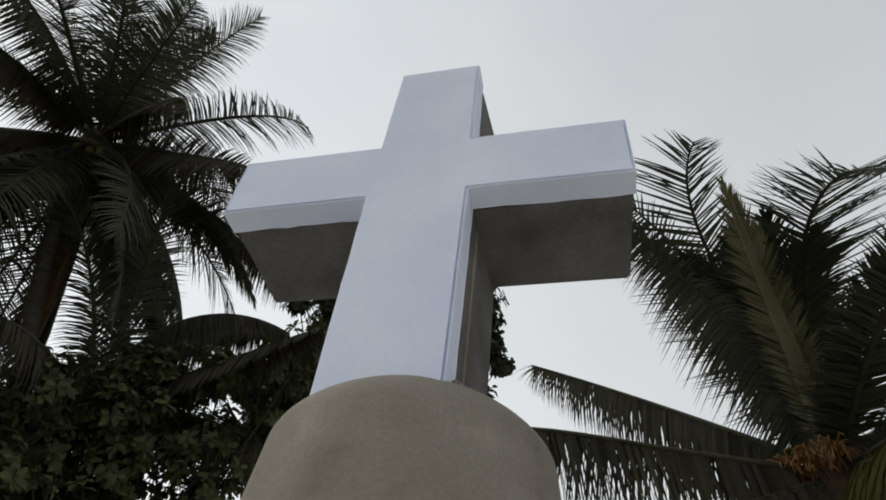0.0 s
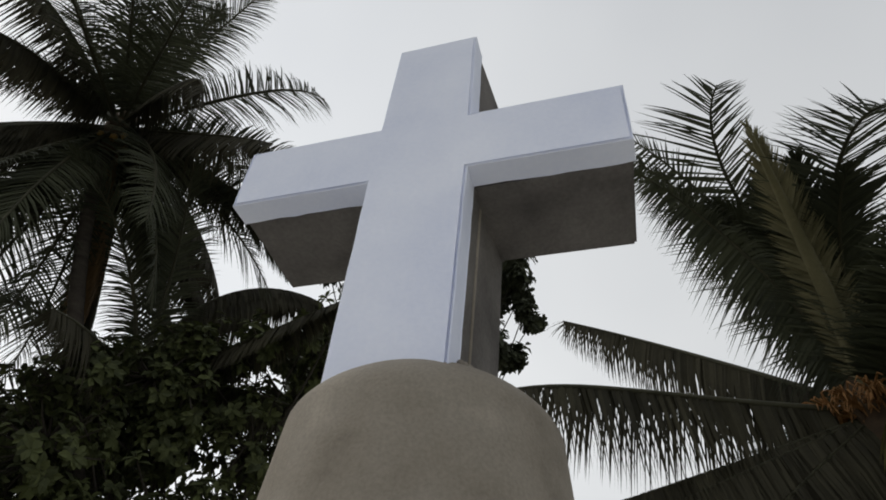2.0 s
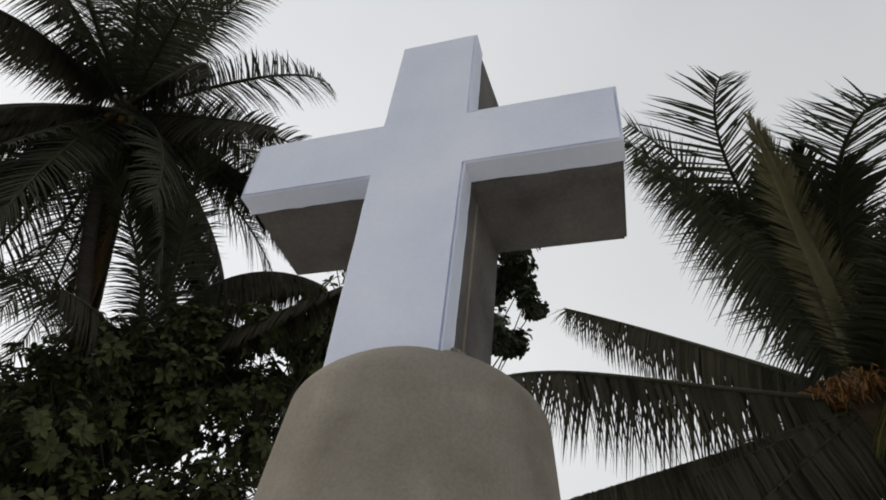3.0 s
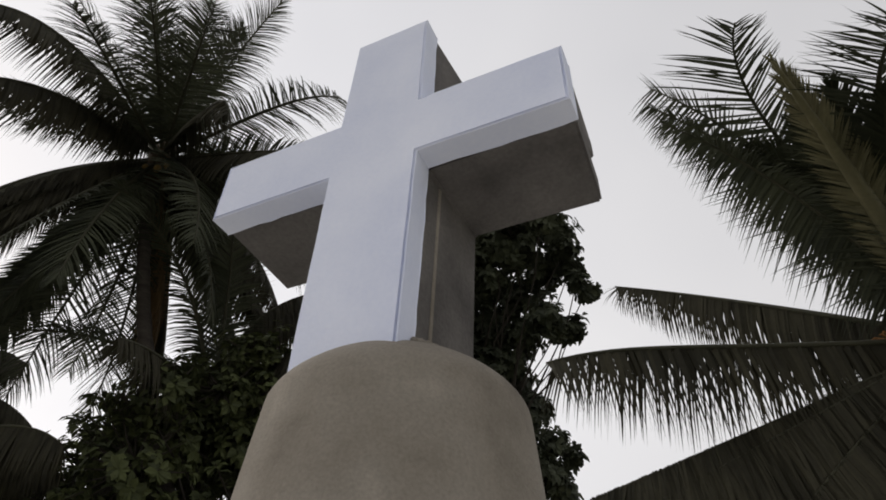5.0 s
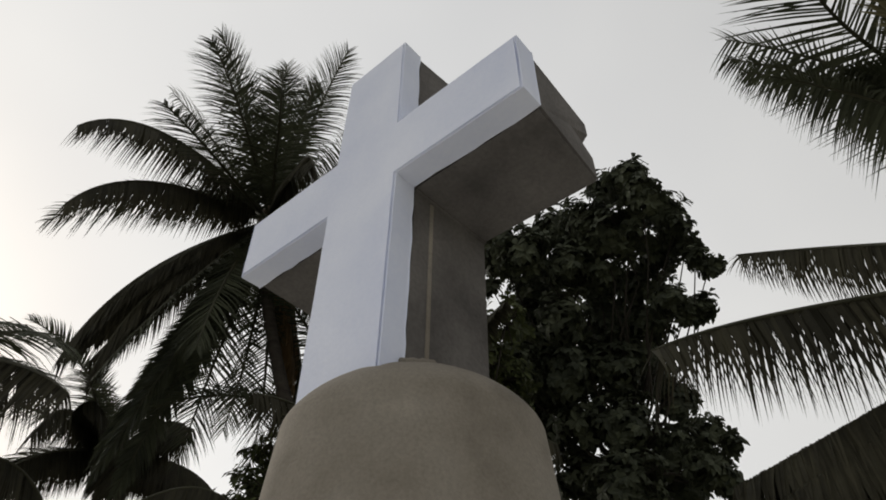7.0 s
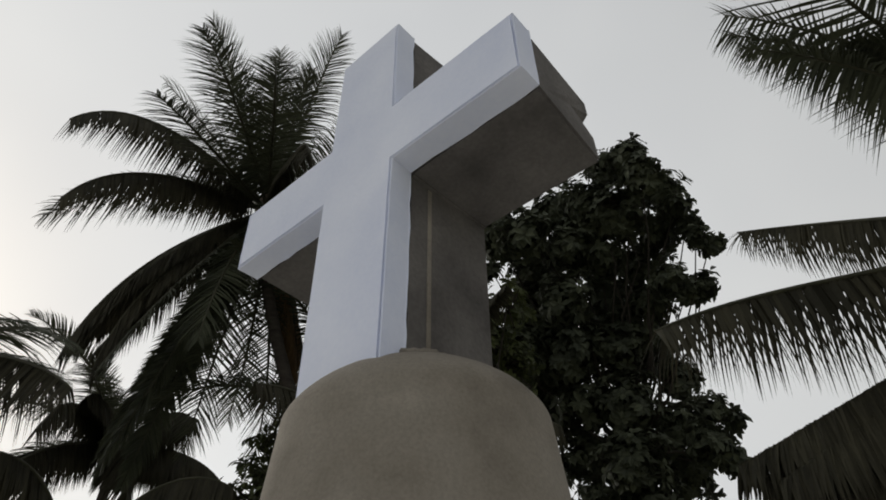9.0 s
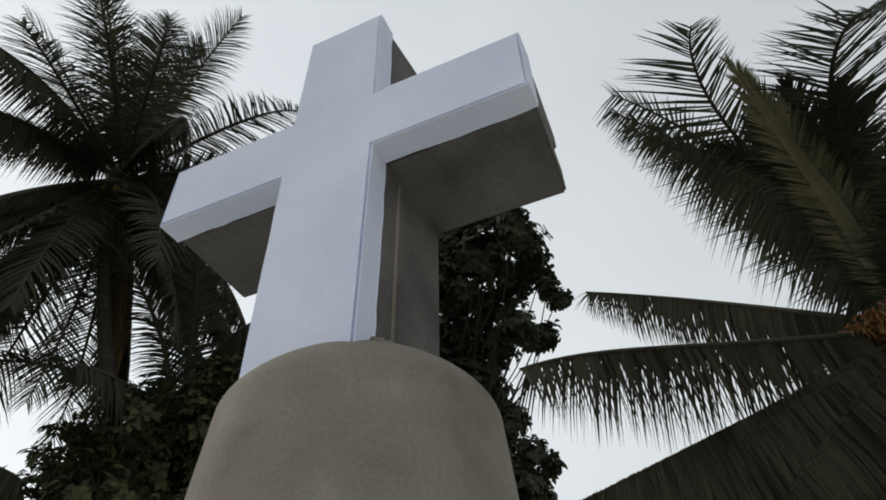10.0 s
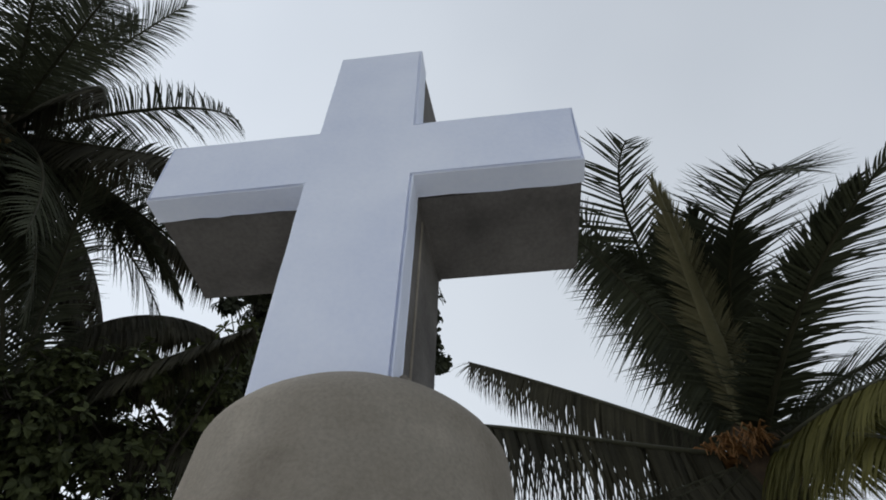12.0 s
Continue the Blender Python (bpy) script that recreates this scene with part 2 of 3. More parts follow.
def build_cross():
    root = new("concrete_cross")
    tagged(root, "large concrete cross with white front and dark sides on pillar", "cross")
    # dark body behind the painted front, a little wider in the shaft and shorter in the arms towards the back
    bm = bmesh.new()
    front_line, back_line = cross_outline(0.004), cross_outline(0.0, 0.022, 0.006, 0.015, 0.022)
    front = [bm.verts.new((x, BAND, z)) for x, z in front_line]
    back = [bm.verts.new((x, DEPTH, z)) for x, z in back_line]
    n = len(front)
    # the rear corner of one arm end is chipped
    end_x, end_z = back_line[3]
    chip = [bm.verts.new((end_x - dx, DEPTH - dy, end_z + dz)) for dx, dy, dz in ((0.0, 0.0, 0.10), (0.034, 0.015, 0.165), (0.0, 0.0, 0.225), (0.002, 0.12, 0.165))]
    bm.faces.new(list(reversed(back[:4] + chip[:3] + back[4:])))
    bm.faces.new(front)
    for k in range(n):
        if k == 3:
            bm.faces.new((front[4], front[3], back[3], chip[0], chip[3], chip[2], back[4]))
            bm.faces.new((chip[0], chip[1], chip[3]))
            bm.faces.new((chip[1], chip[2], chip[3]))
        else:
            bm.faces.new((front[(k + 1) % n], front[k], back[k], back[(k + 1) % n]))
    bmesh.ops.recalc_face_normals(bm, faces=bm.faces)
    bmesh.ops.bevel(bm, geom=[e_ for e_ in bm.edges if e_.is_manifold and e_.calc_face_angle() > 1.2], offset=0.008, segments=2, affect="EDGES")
    part("body", bm, CEMENT_DARK, root, "dark cement back and sides")
    # white front slab, its edges sloping back to the body; arrises wander a little and the paint stops unevenly
    base_outline = cross_outline(0.0)
    steps = [max(2, int(math.dist(p_, q_) / 0.045)) for p_, q_ in zip(base_outline, base_outline[1:] + base_outline[:1])]
    bm = bmesh.new()
    loops = []
    groove = {1: 1.0, 2: 1.0, 3: 0.6, 5: 0.5, 9: 0.4, 10: 1.0}
    rings = ((LIP + 0.012, 0.0, 0.0, 0.0), (LIP + 0.0085, 0.0, 0.0008, 0.0), (LIP + 0.0075, 0.014, 0.0008, 0.002), (LIP + 0.0025, 0.014, 0.0008, 0.002), (LIP + 0.0012, 0.001, 0.0012, 0.0008),
             (LIP - 0.002, 0.004, 0.002, 0.0015), (-0.001, BAND - 0.008, 0.0006, 0.008), (-0.003, BAND - 0.001, 0.0, 0.008))
    for ring_no, (d, y, wander, ragged) in enumerate(rings):
        outline, loop = cross_outline(d), []
        for k, (p_, q_) in enumerate(zip(outline, outline[1:] + outline[:1])):
            depth = y * groove.get(k, 0.12) if ring_no in (2, 3) else y
            for j in range(steps[k]):
                s_ = j / steps[k]
                x, z = p_[0] + (q_[0] - p_[0]) * s_, p_[1] + (q_[1] - p_[1]) * s_
                seed_ = Vector((x * 9, z * 9, 3.0))
                worn = 0.55 + 0.9 * abs(noise.noise(seed_ * 0.6)) if ring_no in (2, 3) else 1.0
                loop.append(bm.verts.new((x + wander * noise.noise(seed_), depth * worn + ragged * noise.noise(seed_ * 1.7), z + wander * noise.noise(seed_ + Vector((5, 0, 0))))))
        loops.append(loop)
    m = len(loops[0])
    bm.faces.new(loops[0])
    bm.faces.new(list(reversed(loops[-1])))
    for la, lb in zip(loops, loops[1:]):
        for k in range(m):
            bm.faces.new((la[(k + 1) % m], la[k], lb[k], lb[(k + 1) % m]))
    bmesh.ops.recalc_face_normals(bm, faces=bm.faces)
    part("front_slab", bm, WHITE, root, "white painted front with sloping edges")
    bm = bmesh.new()
    bmesh.ops.create_cube(bm, size=1.0)
    for vert in bm.verts:
        vert.co = Vector((shaft_edge(2.72 + 0.62 * vert.co.z, 1) + 0.003 + 0.006 * vert.co.x, 0.172 + 0.016 * vert.co.y, 2.72 + 0.62 * vert.co.z))
    bmesh.ops.bevel(bm, geom=list(bm.edges), offset=0.002, segments=1, affect="EDGES")
    part("plaster_seam", bm, CEMENT, root, "pale vertical plaster seam on the side")
    # uneven mortar where the foot meets the domed top
    for x0 in (shaft_edge(2.4, 1) + 0.01, shaft_edge(2.4, -1) - 0.002):
        pts = []
        for k in range(25):
            y = 0.07 + (DEPTH - 0.12) * k / 24
            rho = math.hypot(x0 - PILLAR_X, y - PILLAR_Y) / PILLAR_R
            pts.append(Vector((x0, y, PILLAR_TOP - PILLAR_CAP + PILLAR_CAP * max(0.0, 1 - rho ** (2 / CAP_CURVE)) ** (CAP_CURVE / 2))))
        radii = [0.012 + 0.010 * noise.noise((k * 0.55, x0 * 40, 3.0)) for k in range(25)]
        v, f = tube(pts, radii, 8)
        py_part("mortar_fillet", v, f, CEMENT, root, "rough tan mortar at the foot", True)
    return root


build_pillar()
build_cross()


# ---- palms ----
def rachis_points(az, el, bend, side, length, n=20):
    pts, p = [Vector((0, 0, 0))], Vector((0, 0, 0))
    for k in range(n):
        s = (k + 0.5) / n
        e_, a_ = radians(el - bend * s ** 1.4), radians(az + side * s)
        p = p + Vector((math.sin(a_) * math.cos(e_), math.cos(a_) * math.cos(e_), math.sin(e_))) * (length / n)
        pts.append(p)
    return pts


def build_frond(root, hub, spec, rng, mat=None, leaf=0.98, count=118, hang=0.42, width=0.036, lift=0.0, single=False, twist=0.5, stalk=1.0, straight=0.0, taper=0.6, tip=0.85, bias=0.0, fold=24, relax=(0.6, 2), profile=(1.6, 1.25, 0.55, 0.0)):
    """A pinnate frond: a tapering stalk with two rows of narrow leaflets that hang by their weight."""
    az, el, bend, side, length = spec
    pts = rachis_points(az, el, bend, side, length)
    radii = [0.045 * stalk * (1 - i / len(pts)) ** 0.8 + 0.006 for i in range(len(pts))]
    radii[0] = 0.075
    v, f = tube(pts, radii, 6)
    frond = py_part("frond", v, f, PALM_LEAF_PALE if mat == PALM_LEAF_PALE else RACHIS, root, smooth=True)
    frond.location = hub
    verts, faces = [], []
    n = len(pts) - 1
    down = Vector((0, 0, -1))
    tuft, tuft_left = 0.0, 0
    for sgn in (-1, 1):
        for k in range(count):
            s = 0.1 + 0.9 * (k + rng.random() * 0.7) / count
            if rng.random() < 0.03:
                continue
            if tuft_left <= 0:
                tuft, tuft_left = rng.uniform(-6, 6), rng.randint(1, 4)
            tuft_left -= 1
            x = min(s * n, n - 0.001)
            i = int(x)
            p = pts[i].lerp(pts[i + 1], x - i)
            t = (pts[i + 1] - pts[i]).normalized()
            b = t.cross(Vector((0, 0, 1)))
            b = b.normalized() if b.length > 0.05 else Vector((1, 0, 0))
            up = b.cross(t)
            sweep = radians((6 if straight else fold) + 38 * s ** 2.5 + tuft + rng.uniform(-3, 3))
            d = (b * sgn * math.cos(sweep) + t * math.sin(sweep) + up * (lift + tuft * 0.015 + rng.uniform(-0.05, 0.05)) + down * straight * (1 - relax[0] * s ** relax[1])).normalized()
            long_ = leaf * (0.5 + 0.5 * math.sin(math.pi * min(1, s * 0.88 + 0.08)) ** 0.7) * rng.uniform(0.88, 1.08)
            long_ *= 1 + bias * sgn
            if straight and s > 0.6:
                long_ *= 1 - taper * (s - 0.6)
            elif s > tip:
                long_ *= 1 - 0.6 * (s - tip) / (1.02 - tip)
            w = width * rng.uniform(0.8, 1.15) * (1 - 0.45 * s ** 2)
            wide = (t - d * t.dot(d)).normalized()
            tw = rng.uniform(-twist, twist)
            wide = (wide + d.cross(wide) * tw).normalized()
            base = len(verts)
            q, dd = p.copy(), d.copy()
            h = hang * rng.uniform(0.7, 1.3)
            for seg, wf in enumerate(profile if straight else (0.9, 1.0, 0.6, 0.0)):
                if wf:
                    verts.append(q + wide * w * wf * 0.5)
                    verts.append(q - wide * w * wf * 0.5)
                else:
                    verts.append(q)
                q = q + dd * long_ / 3
                dd = (dd + down * h * (0.55 + 0.3 * seg)).normalized()
            faces += [(base, base + 1, base + 3, base + 2), (base + 2, base + 3, base + 5, base + 4), (base + 4, base + 5, base + 6)]
            if single:
                py_part("leaflet", verts, faces, mat or PALM_LEAF, frond)
                verts, faces = [], []
    if verts:
        tagged(py_part("leaf_blade", verts, faces, mat or PALM_LEAF, frond), kind="stuff")
    return frond


def build_trunk(root, hub, lean, r=0.15):
    """A ringed, slightly leaning trunk from the ground to the crown."""
    pts, radii = [], []
    n = 46
    for k in range(n + 1):
        s = k / n
        pts.append((hub[0] + lean[0] * (1 - s) ** 1.6, hub[1] + lean[1] * (1 - s) ** 1.6, (hub[2] - 0.1) * s))
        radii.append(r * (1.5 - 0.5 * min(1, s * 6)) * (1 - 0.25 * s) * (1.0 + (0.06 if k % 2 else -0.03)))
    v, f = tube(pts, radii, 14)
    return py_part("trunk", v, f, BARK, root, smooth=True)


def build_crown_base(root, hub, rng, nuts=0, flowers=0, size=1.0):
    """The fibrous heart of the crown, with old leaf bases, nuts and flower stalks where they show."""
    v, f = tube([hub + Vector((0, 0, z * size)) for z in (-0.75, -0.4, 0.0, 0.35, 0.6, 0.8)], [0.13 * size, 0.24 * size, 0.28 * size, 0.22 * size, 0.13 * size, 0.03], 12)
    py_part("crown_heart", v, f, FIBRE, root, "brown fibrous heart of the crown", smooth=True)
    for k in range(nuts):
        bm = bmesh.new()
        bmesh.ops.create_icosphere(bm, subdivisions=2, radius=0.075)
        for vert in bm.verts:
            vert.co.z *= 1.25
            vert.co += vert.co.normalized() * 0.012 * noise.noise(vert.co * 9 + Vector((k, 0, 0)))
        ang = k * 2.4
        part("coconut", bm, NUT, root, "yellow-brown young coconut", True, hub + Vector((math.cos(ang) * 0.27, math.sin(ang) * 0.27, -0.3 - 0.11 * (k % 3))))
    for k in range(flowers):
        ang = 2.9 + k * 0.5
        verts, faces = [], []
        stem = Vector((math.cos(ang), math.sin(ang), 0.25))
        p0 = hub + Vector((0, 0, -0.15))
        for j in range(60):
            out = Vector((rng.uniform(-0.3, 0.3), rng.uniform(-0.3, 0.3), rng.uniform(-0.2, 0.2)))
            a0 = p0 + stem * (0.18 + 0.26 * rng.random()) * size
            a1 = a0 + (stem * 0.3 + out) * 0.32 * size
            tv, tf = tube([a0, a1, a1 + out * 0.2 + Vector((0, 0, -rng.uniform(0.02, 0.14)))], [0.01 * size, 0.009 * size, 0.004 * size], 4)
            faces += [tuple(i + len(verts) for i in q) for q in tf]
            verts += tv
        tv, tf = tube([p0, p0 + stem * 0.25, p0 + stem * 0.5 + Vector((0, 0, -0.06))], [0.05, 0.045, 0.02], 6)
        faces += [tuple(i + len(verts) for i in q) for q in tf]
        verts += tv
        py_part("flower_stalk", verts, faces, FLOWER, root, "orange-brown branched flower stalk")
    for k in range(10 if flowers else 0):
        ang = k * 0.63 + rng.uniform(-0.2, 0.2)
        out = Vector((math.cos(ang), math.sin(ang), 0))
        b0 = hub + out * 0.14 + Vector((0, 0, -0.9 + 0.06 * k))
        v, f = tube([b0, b0 + out * 0.16 + Vector((0, 0, 0.3)), b0 + out * 0.42 + Vector((0, 0, 0.5))], [0.09, 0.07, 0.035], 7)
        py_part("old_leaf_base", v, f, FIBRE, root, smooth=True)


def build_palm(name, label, hub, lean, fronds, seed, nuts=0, flowers=0, heart=1.0, dense=1.0, **kw):
    rng = random.Random(seed)
    root = new(name)
    tagged(root, label, "palm tree", "coconut palms")
    hub = Vector(hub)
    build_trunk(root, hub, lean)
    build_crown_base(root, hub, rng, nuts, flowers, heart)
    for spec in fronds:
        mat, opts = None, dict(kw)
        if len(spec) > 5:
            mat = {"dead": PALM_DEAD, "old": PALM_OLD, "curtain": PALM_OLD}.get(spec[5])
            if spec[5] in ("old", "dead"):
                opts.update(hang=0.7, lift=-0.25, straight=2.6, width=0.046, leaf=0.92 + 0.3 * dense, twist=0.6, count=int(118 * dense))
            if spec[5] == "drape":
                mat = PALM_OLD
                opts.update(hang=0.45, lift=-0.25, straight=4.0, width=0.036, leaf=1.22, twist=0.7, count=118, relax=(0.93, 9), taper=0.7, profile=(2.4, 1.4, 0.75, 0.0))
            if spec[5] == "short":
                mat = PALM_OLD
                opts.update(hang=0.5, lift=-0.2, straight=2.0, width=0.07, leaf=0.75, twist=0.9, count=200, taper=0.9)
            if spec[5] == "mass":
                opts.update(count=200, hang=0.3, lift=0.0, width=0.07, leaf=0.72, twist=0.9)
            if spec[5] == "curtain":
                opts.update(hang=0.5, lift=-0.2, straight=2.0, width=0.06, leaf=1.25, twist=0.9, count=300, taper=1.2, stalk=0.4)
            if spec[5] == "olive":
                mat = PALM_LEAF_OLIVE
                opts.update(hang=0.5, lift=-0.2, straight=1.1, width=0.04, leaf=1.0, twist=0.9, count=190, taper=1.2)
            if spec[5] == "spear":
                mat = PALM_LEAF_PALE
                opts.update(hang=0.15, lift=0.3, leaf=0.5, stalk=3.0, width=0.05, count=240, twist=0.9, fold=42)
            if spec[5] == "core":
                opts.update(hang=0.2, lift=-0.1, leaf=0.7, width=0.06, count=170, twist=0.9, fold=36)
            if spec[5] == "comb":
                opts.update(count=80, hang=0.3, lift=-0.05, width=0.04, leaf=1.05)
            if spec[5] == "thin":
                opts.update(count=60, hang=0.6)
            if spec[5] == "fan":
                opts.update(count=150, width=0.034, leaf=1.2, hang=0.1, lift=0.05)
            if spec[5] == "side":
                opts.update(count=110, width=0.036, leaf=1.0, hang=0.25, lift=-0.1, tip=0.7)
            if spec[5] == "long":
                opts.update(count=130, width=0.034, leaf=0.85, hang=0.3, lift=-0.2, straight=0.8, taper=0.9, twist=0.6)
            if "single" in spec:
                upper = spec[0] > 235
                opts.update(single=True, count=92, width=0.044 if upper else 0.036, leaf=1.2 if upper else 1.36, hang=0.12 if upper else 0.3, twist=0.3, lift=-0.05 if upper else -0.2, straight=0.0 if upper else 0.8, tip=0.9, taper=0.9, bias=0.26 if upper else 0.0)
            if spec[5] == "young":
                opts.update(hang=0.3, lift=0.3, leaf=0.85)
        build_frond(root, hub, spec[:5], rng, mat, **opts)
    return root


# azimuth from the y axis, first rise, bend, sideways turn, length
NEAR_RISING = [
    (251, 82, 113, -76, 5.69, "", "single"), (227, 66, 21, 25, 5.42, "", "single"), (229, 62, 21, 22, 5.1, "long"), (226, 58, 24, 20, 4.6, "long"), (202, 47, 38, 0, 4.1, "spear"), (193, 66, 130, -19, 5.36, "fan"), (217, 72, 50, -16, 3.3, "core"),
    (200, 72, 62, -10, 3.6, "core"), (222, 74, 50, -25, 3.5, "core"), (191, 66, 80, -10, 3.5, "core"), (222, 68, 35, 8, 3.4, "core"), (182, 24, 26, -14, 4.1, "core"), (179, 21, 24, -13, 4.58, "side"), (293, 37, 3, 4, 5.5, "drape"), (258, 0, 32, -60, 5.9, "drape"),
    (247, -24, 0, -10, 5.12, "curtain"), (249, -29, 2, -10, 5.0, "curtain"), (244, -30, 2, -8, 4.8, "curtain"), (247, -26, 0, -9, 5.0, "curtain"), (248, -32, 2, -10, 4.9, "curtain"), (245, -27, 1, -10, 5.0, "curtain"), (176, -13, 17, 22, 4.85, "olive"), (181, -20, 14, 14, 4.6, "olive"),
]
NEAR_BACK = [
    (120, 20, 60, 5, 4.3), (75, 25, 60, 5, 4.3), (30, 20, 60, -5, 4.3), (340, 25, 60, 5, 4.3), (150, -5, 40, 0, 4.4), (254, -37, 6, -12, 4.6, "curtain"), (238, -36, 6, -8, 4.6, "curtain"),
    (285, -34, 25, 0, 4.3, "old"), (180, -45, 20, 0, 4.0, "old"), (310, -20, 40, 0, 4.3, "old"), (45, 45, 60, 0, 4.3), (100, 42, 60, 0, 4.3),
]
build_palm("coconut_palm", "coconut palm with dark arching fronds and orange flower stalks", (3.59, 7.2, 5.69), (0.4, 0.3), NEAR_RISING + NEAR_BACK, 11, nuts=4, flowers=4, dense=1.15, count=170, hang=0.16, width=0.028, heart=1.5)
TALL_UPPER = [
    (172, 13, 80, -14, 5.23, "old"), (183, -7, 65, -23, 4.99, "old"), (153, -10, 20, -13, 4.61), (146, 24, 49, -9, 4.57), (127, 24, 67, -6, 4.6), (93, 75, 32, 7, 5.0),
    (85, 17, 72, 20, 5.5), (84, -16, 25, 24, 4.89, "old"), (53, -12, 32, 12, 5.11), (56, -18, 40, 10, 5.0, "mass"), (50, -22, 38, 9, 4.9, "comb"), (50, -10, 33, 10, 4.9, "old"), (207, -37, 45, 3, 5.22, "drape"), (206, -38, 45, 3, 5.0, "short"), (205, -39, 45, 3, 5.0, "short"), (202, -46, 42, 3, 5.2, "drape"), (201, -47, 42, 3, 5.0, "short"), (271, -41, 21, -11, 6.0, "mass"), (315, -43, 60, 16, 5.6, "comb"),
    (299, 23, 32, -19, 4.62), (319, -4, 72, -1, 4.59, "old"), (258, -15, 45, -14, 5.1, "old"), (171, 62, 18, -6, 4.83), (147, 76, 1, -4, 4.7), (213, 54, 7, 3, 4.96, "thin"),
]
TALL_MIDDLE = [
    (351, 3, 36, 13, 4.6, "old"), (250, 50, 70, 0, 4.2), (20, 45, 70, 0, 4.3), (110, 75, 50, 0, 3.6, "young"), (60, 20, 60, 0, 4.7),
    (5, 5, 60, 0, 4.7, "old"), (285, -10, 50, 0, 4.8, "comb"), (250, -7, 55, 0, 4.8, "short"), (210, 10, 65, 0, 4.6, "comb"), (335, -35, 40, 0, 4.6, "old"), (20, -40, 35, 0, 4.3, "comb"),
    (344, -38, 62, -4, 3.8, "dead"), (350, -45, 50, 0, 3.4, "dead"),
]
TALL_LOWER = [
    (8, -22, 23, 5, 4.6, "curtain"), (2, -30, 25, 3, 4.3, "old"), (10, -64, 18, 0, 4.0, "dead"), (60, -50, 30, 0, 4.4, "comb"), (100, -35, 45, 0, 4.5, "comb"),
    (112, 0, 65, 0, 4.6, "old"), (322, -76, 29, 1, 5.0, "comb"), (219, -72, 3, 0, 6.3, "mass"), (226, -69, 5, 0, 6.0, "mass"), (262, -62, 12, -6, 6.2, "mass"), (280, -66, 12, -4, 5.4, "comb"), (186, -60, 12, 5, 5.25, "comb"), (150, -62, 25, 0, 4.4, "comb"),
]
build_palm("coconut_palm", "tall coconut palm with a dense dark crown and dry hanging fronds", (-8.6, 4.42, 11.4), (2.8, 4.2), TALL_UPPER + TALL_MIDDLE + TALL_LOWER, 23, nuts=6, dense=0.88)
FAR_UPPER = [
    (145, 15, 79, -25, 4.49, "old"), (259, 61, 23, 2, 4.4), (76, 17, 46, 13, 3.3, "old"), (134, 16, 39, -19, 4.4), (254, 16, 28, -4, 4.15),
    (200, 30, 60, 0, 4.4), (300, 30, 60, 0, 4.4), (170, 60, 60, 0, 4.2, "young"), (140, -15, 30, 0, 4.3, "old"),
]
FAR_LOWER = [
    (130, 30, 70, 0, 3.0, "curtain"), (80, 30, 70, 0, 3.0, "curtain"), (105, -10, 50, 0, 3.2, "curtain"), (30, 10, 60, 0, 3.0, "curtain"), (20, 0, 55, 0, 4.4, "old"), (100, -20, 45, 0, 3.4, "old"), (155, -15, 40, 0, 4.3, "old"),
]
build_palm("coconut_palm", "lower coconut palm with greenish fronds", (-15.53, 5.43, 8.17), (0.3, 0.2), FAR_UPPER + FAR_LOWER, 37, nuts=3, dense=0.9)
EDGE_FRONDS = [
    (317, 44, 17, -1, 3.9), (322, 31, 28, 1, 3.8), (66, 1, 38, 21, 4.4), (63, -10, 25, 15, 4.37, "old"), (220, 30, 60, 0, 4.3), (270, 30, 60, 0, 4.3),
]
build_palm("coconut_palm", "slender coconut palm at the edge of the grove", (-10.73, 0.04, 6.81), (-0.3, 0.2), EDGE_FRONDS, 41, nuts=3)
LOW_FRONDS = [
    (51, 87, 100, -4, 4.71, "short"), (52, 85, 100, -4, 4.6, "curtain"), (87, 20, 20, 23, 4.43, "short"), (282, 46, 50, -1, 3.95), (156, -7, 18, -7, 3.92, "old"), (20, 35, 60, 0, 4.2), (330, 40, 60, 0, 4.2), (220, 30, 60, 0, 4.0), (70, 10, 50, 0, 4.2, "old"), (285, 10, 60, 0, 4.2, "old"), (150, 78, 55, 0, 4.5), (185, 66, 60, 0, 4.5),
]
build_palm("coconut_palm", "low coconut palm half hidden in green leaves", (-7.77, 6.73, 6.77), (-0.3, 0.3), LOW_FRONDS, 53, dense=0.7)

YOUNG_FRONDS = [(0, 80, 138, 6, 3.3, "curtain"), (25, 80, 125, 0, 3.3, "curtain"), (335, 80, 125, 0, 3.3, "curtain"), (60, 75, 110, 0, 3.2, "old"), (300, 70, 110, 0, 3.2, "old"), (150, 70, 100, 0, 3.0, "old")]
build_palm("coconut_palm", "young coconut palm with dense drooping dark fronds", (-9.4, 2.95, 3.5), (0.2, 0.1), YOUNG_FRONDS, 59)


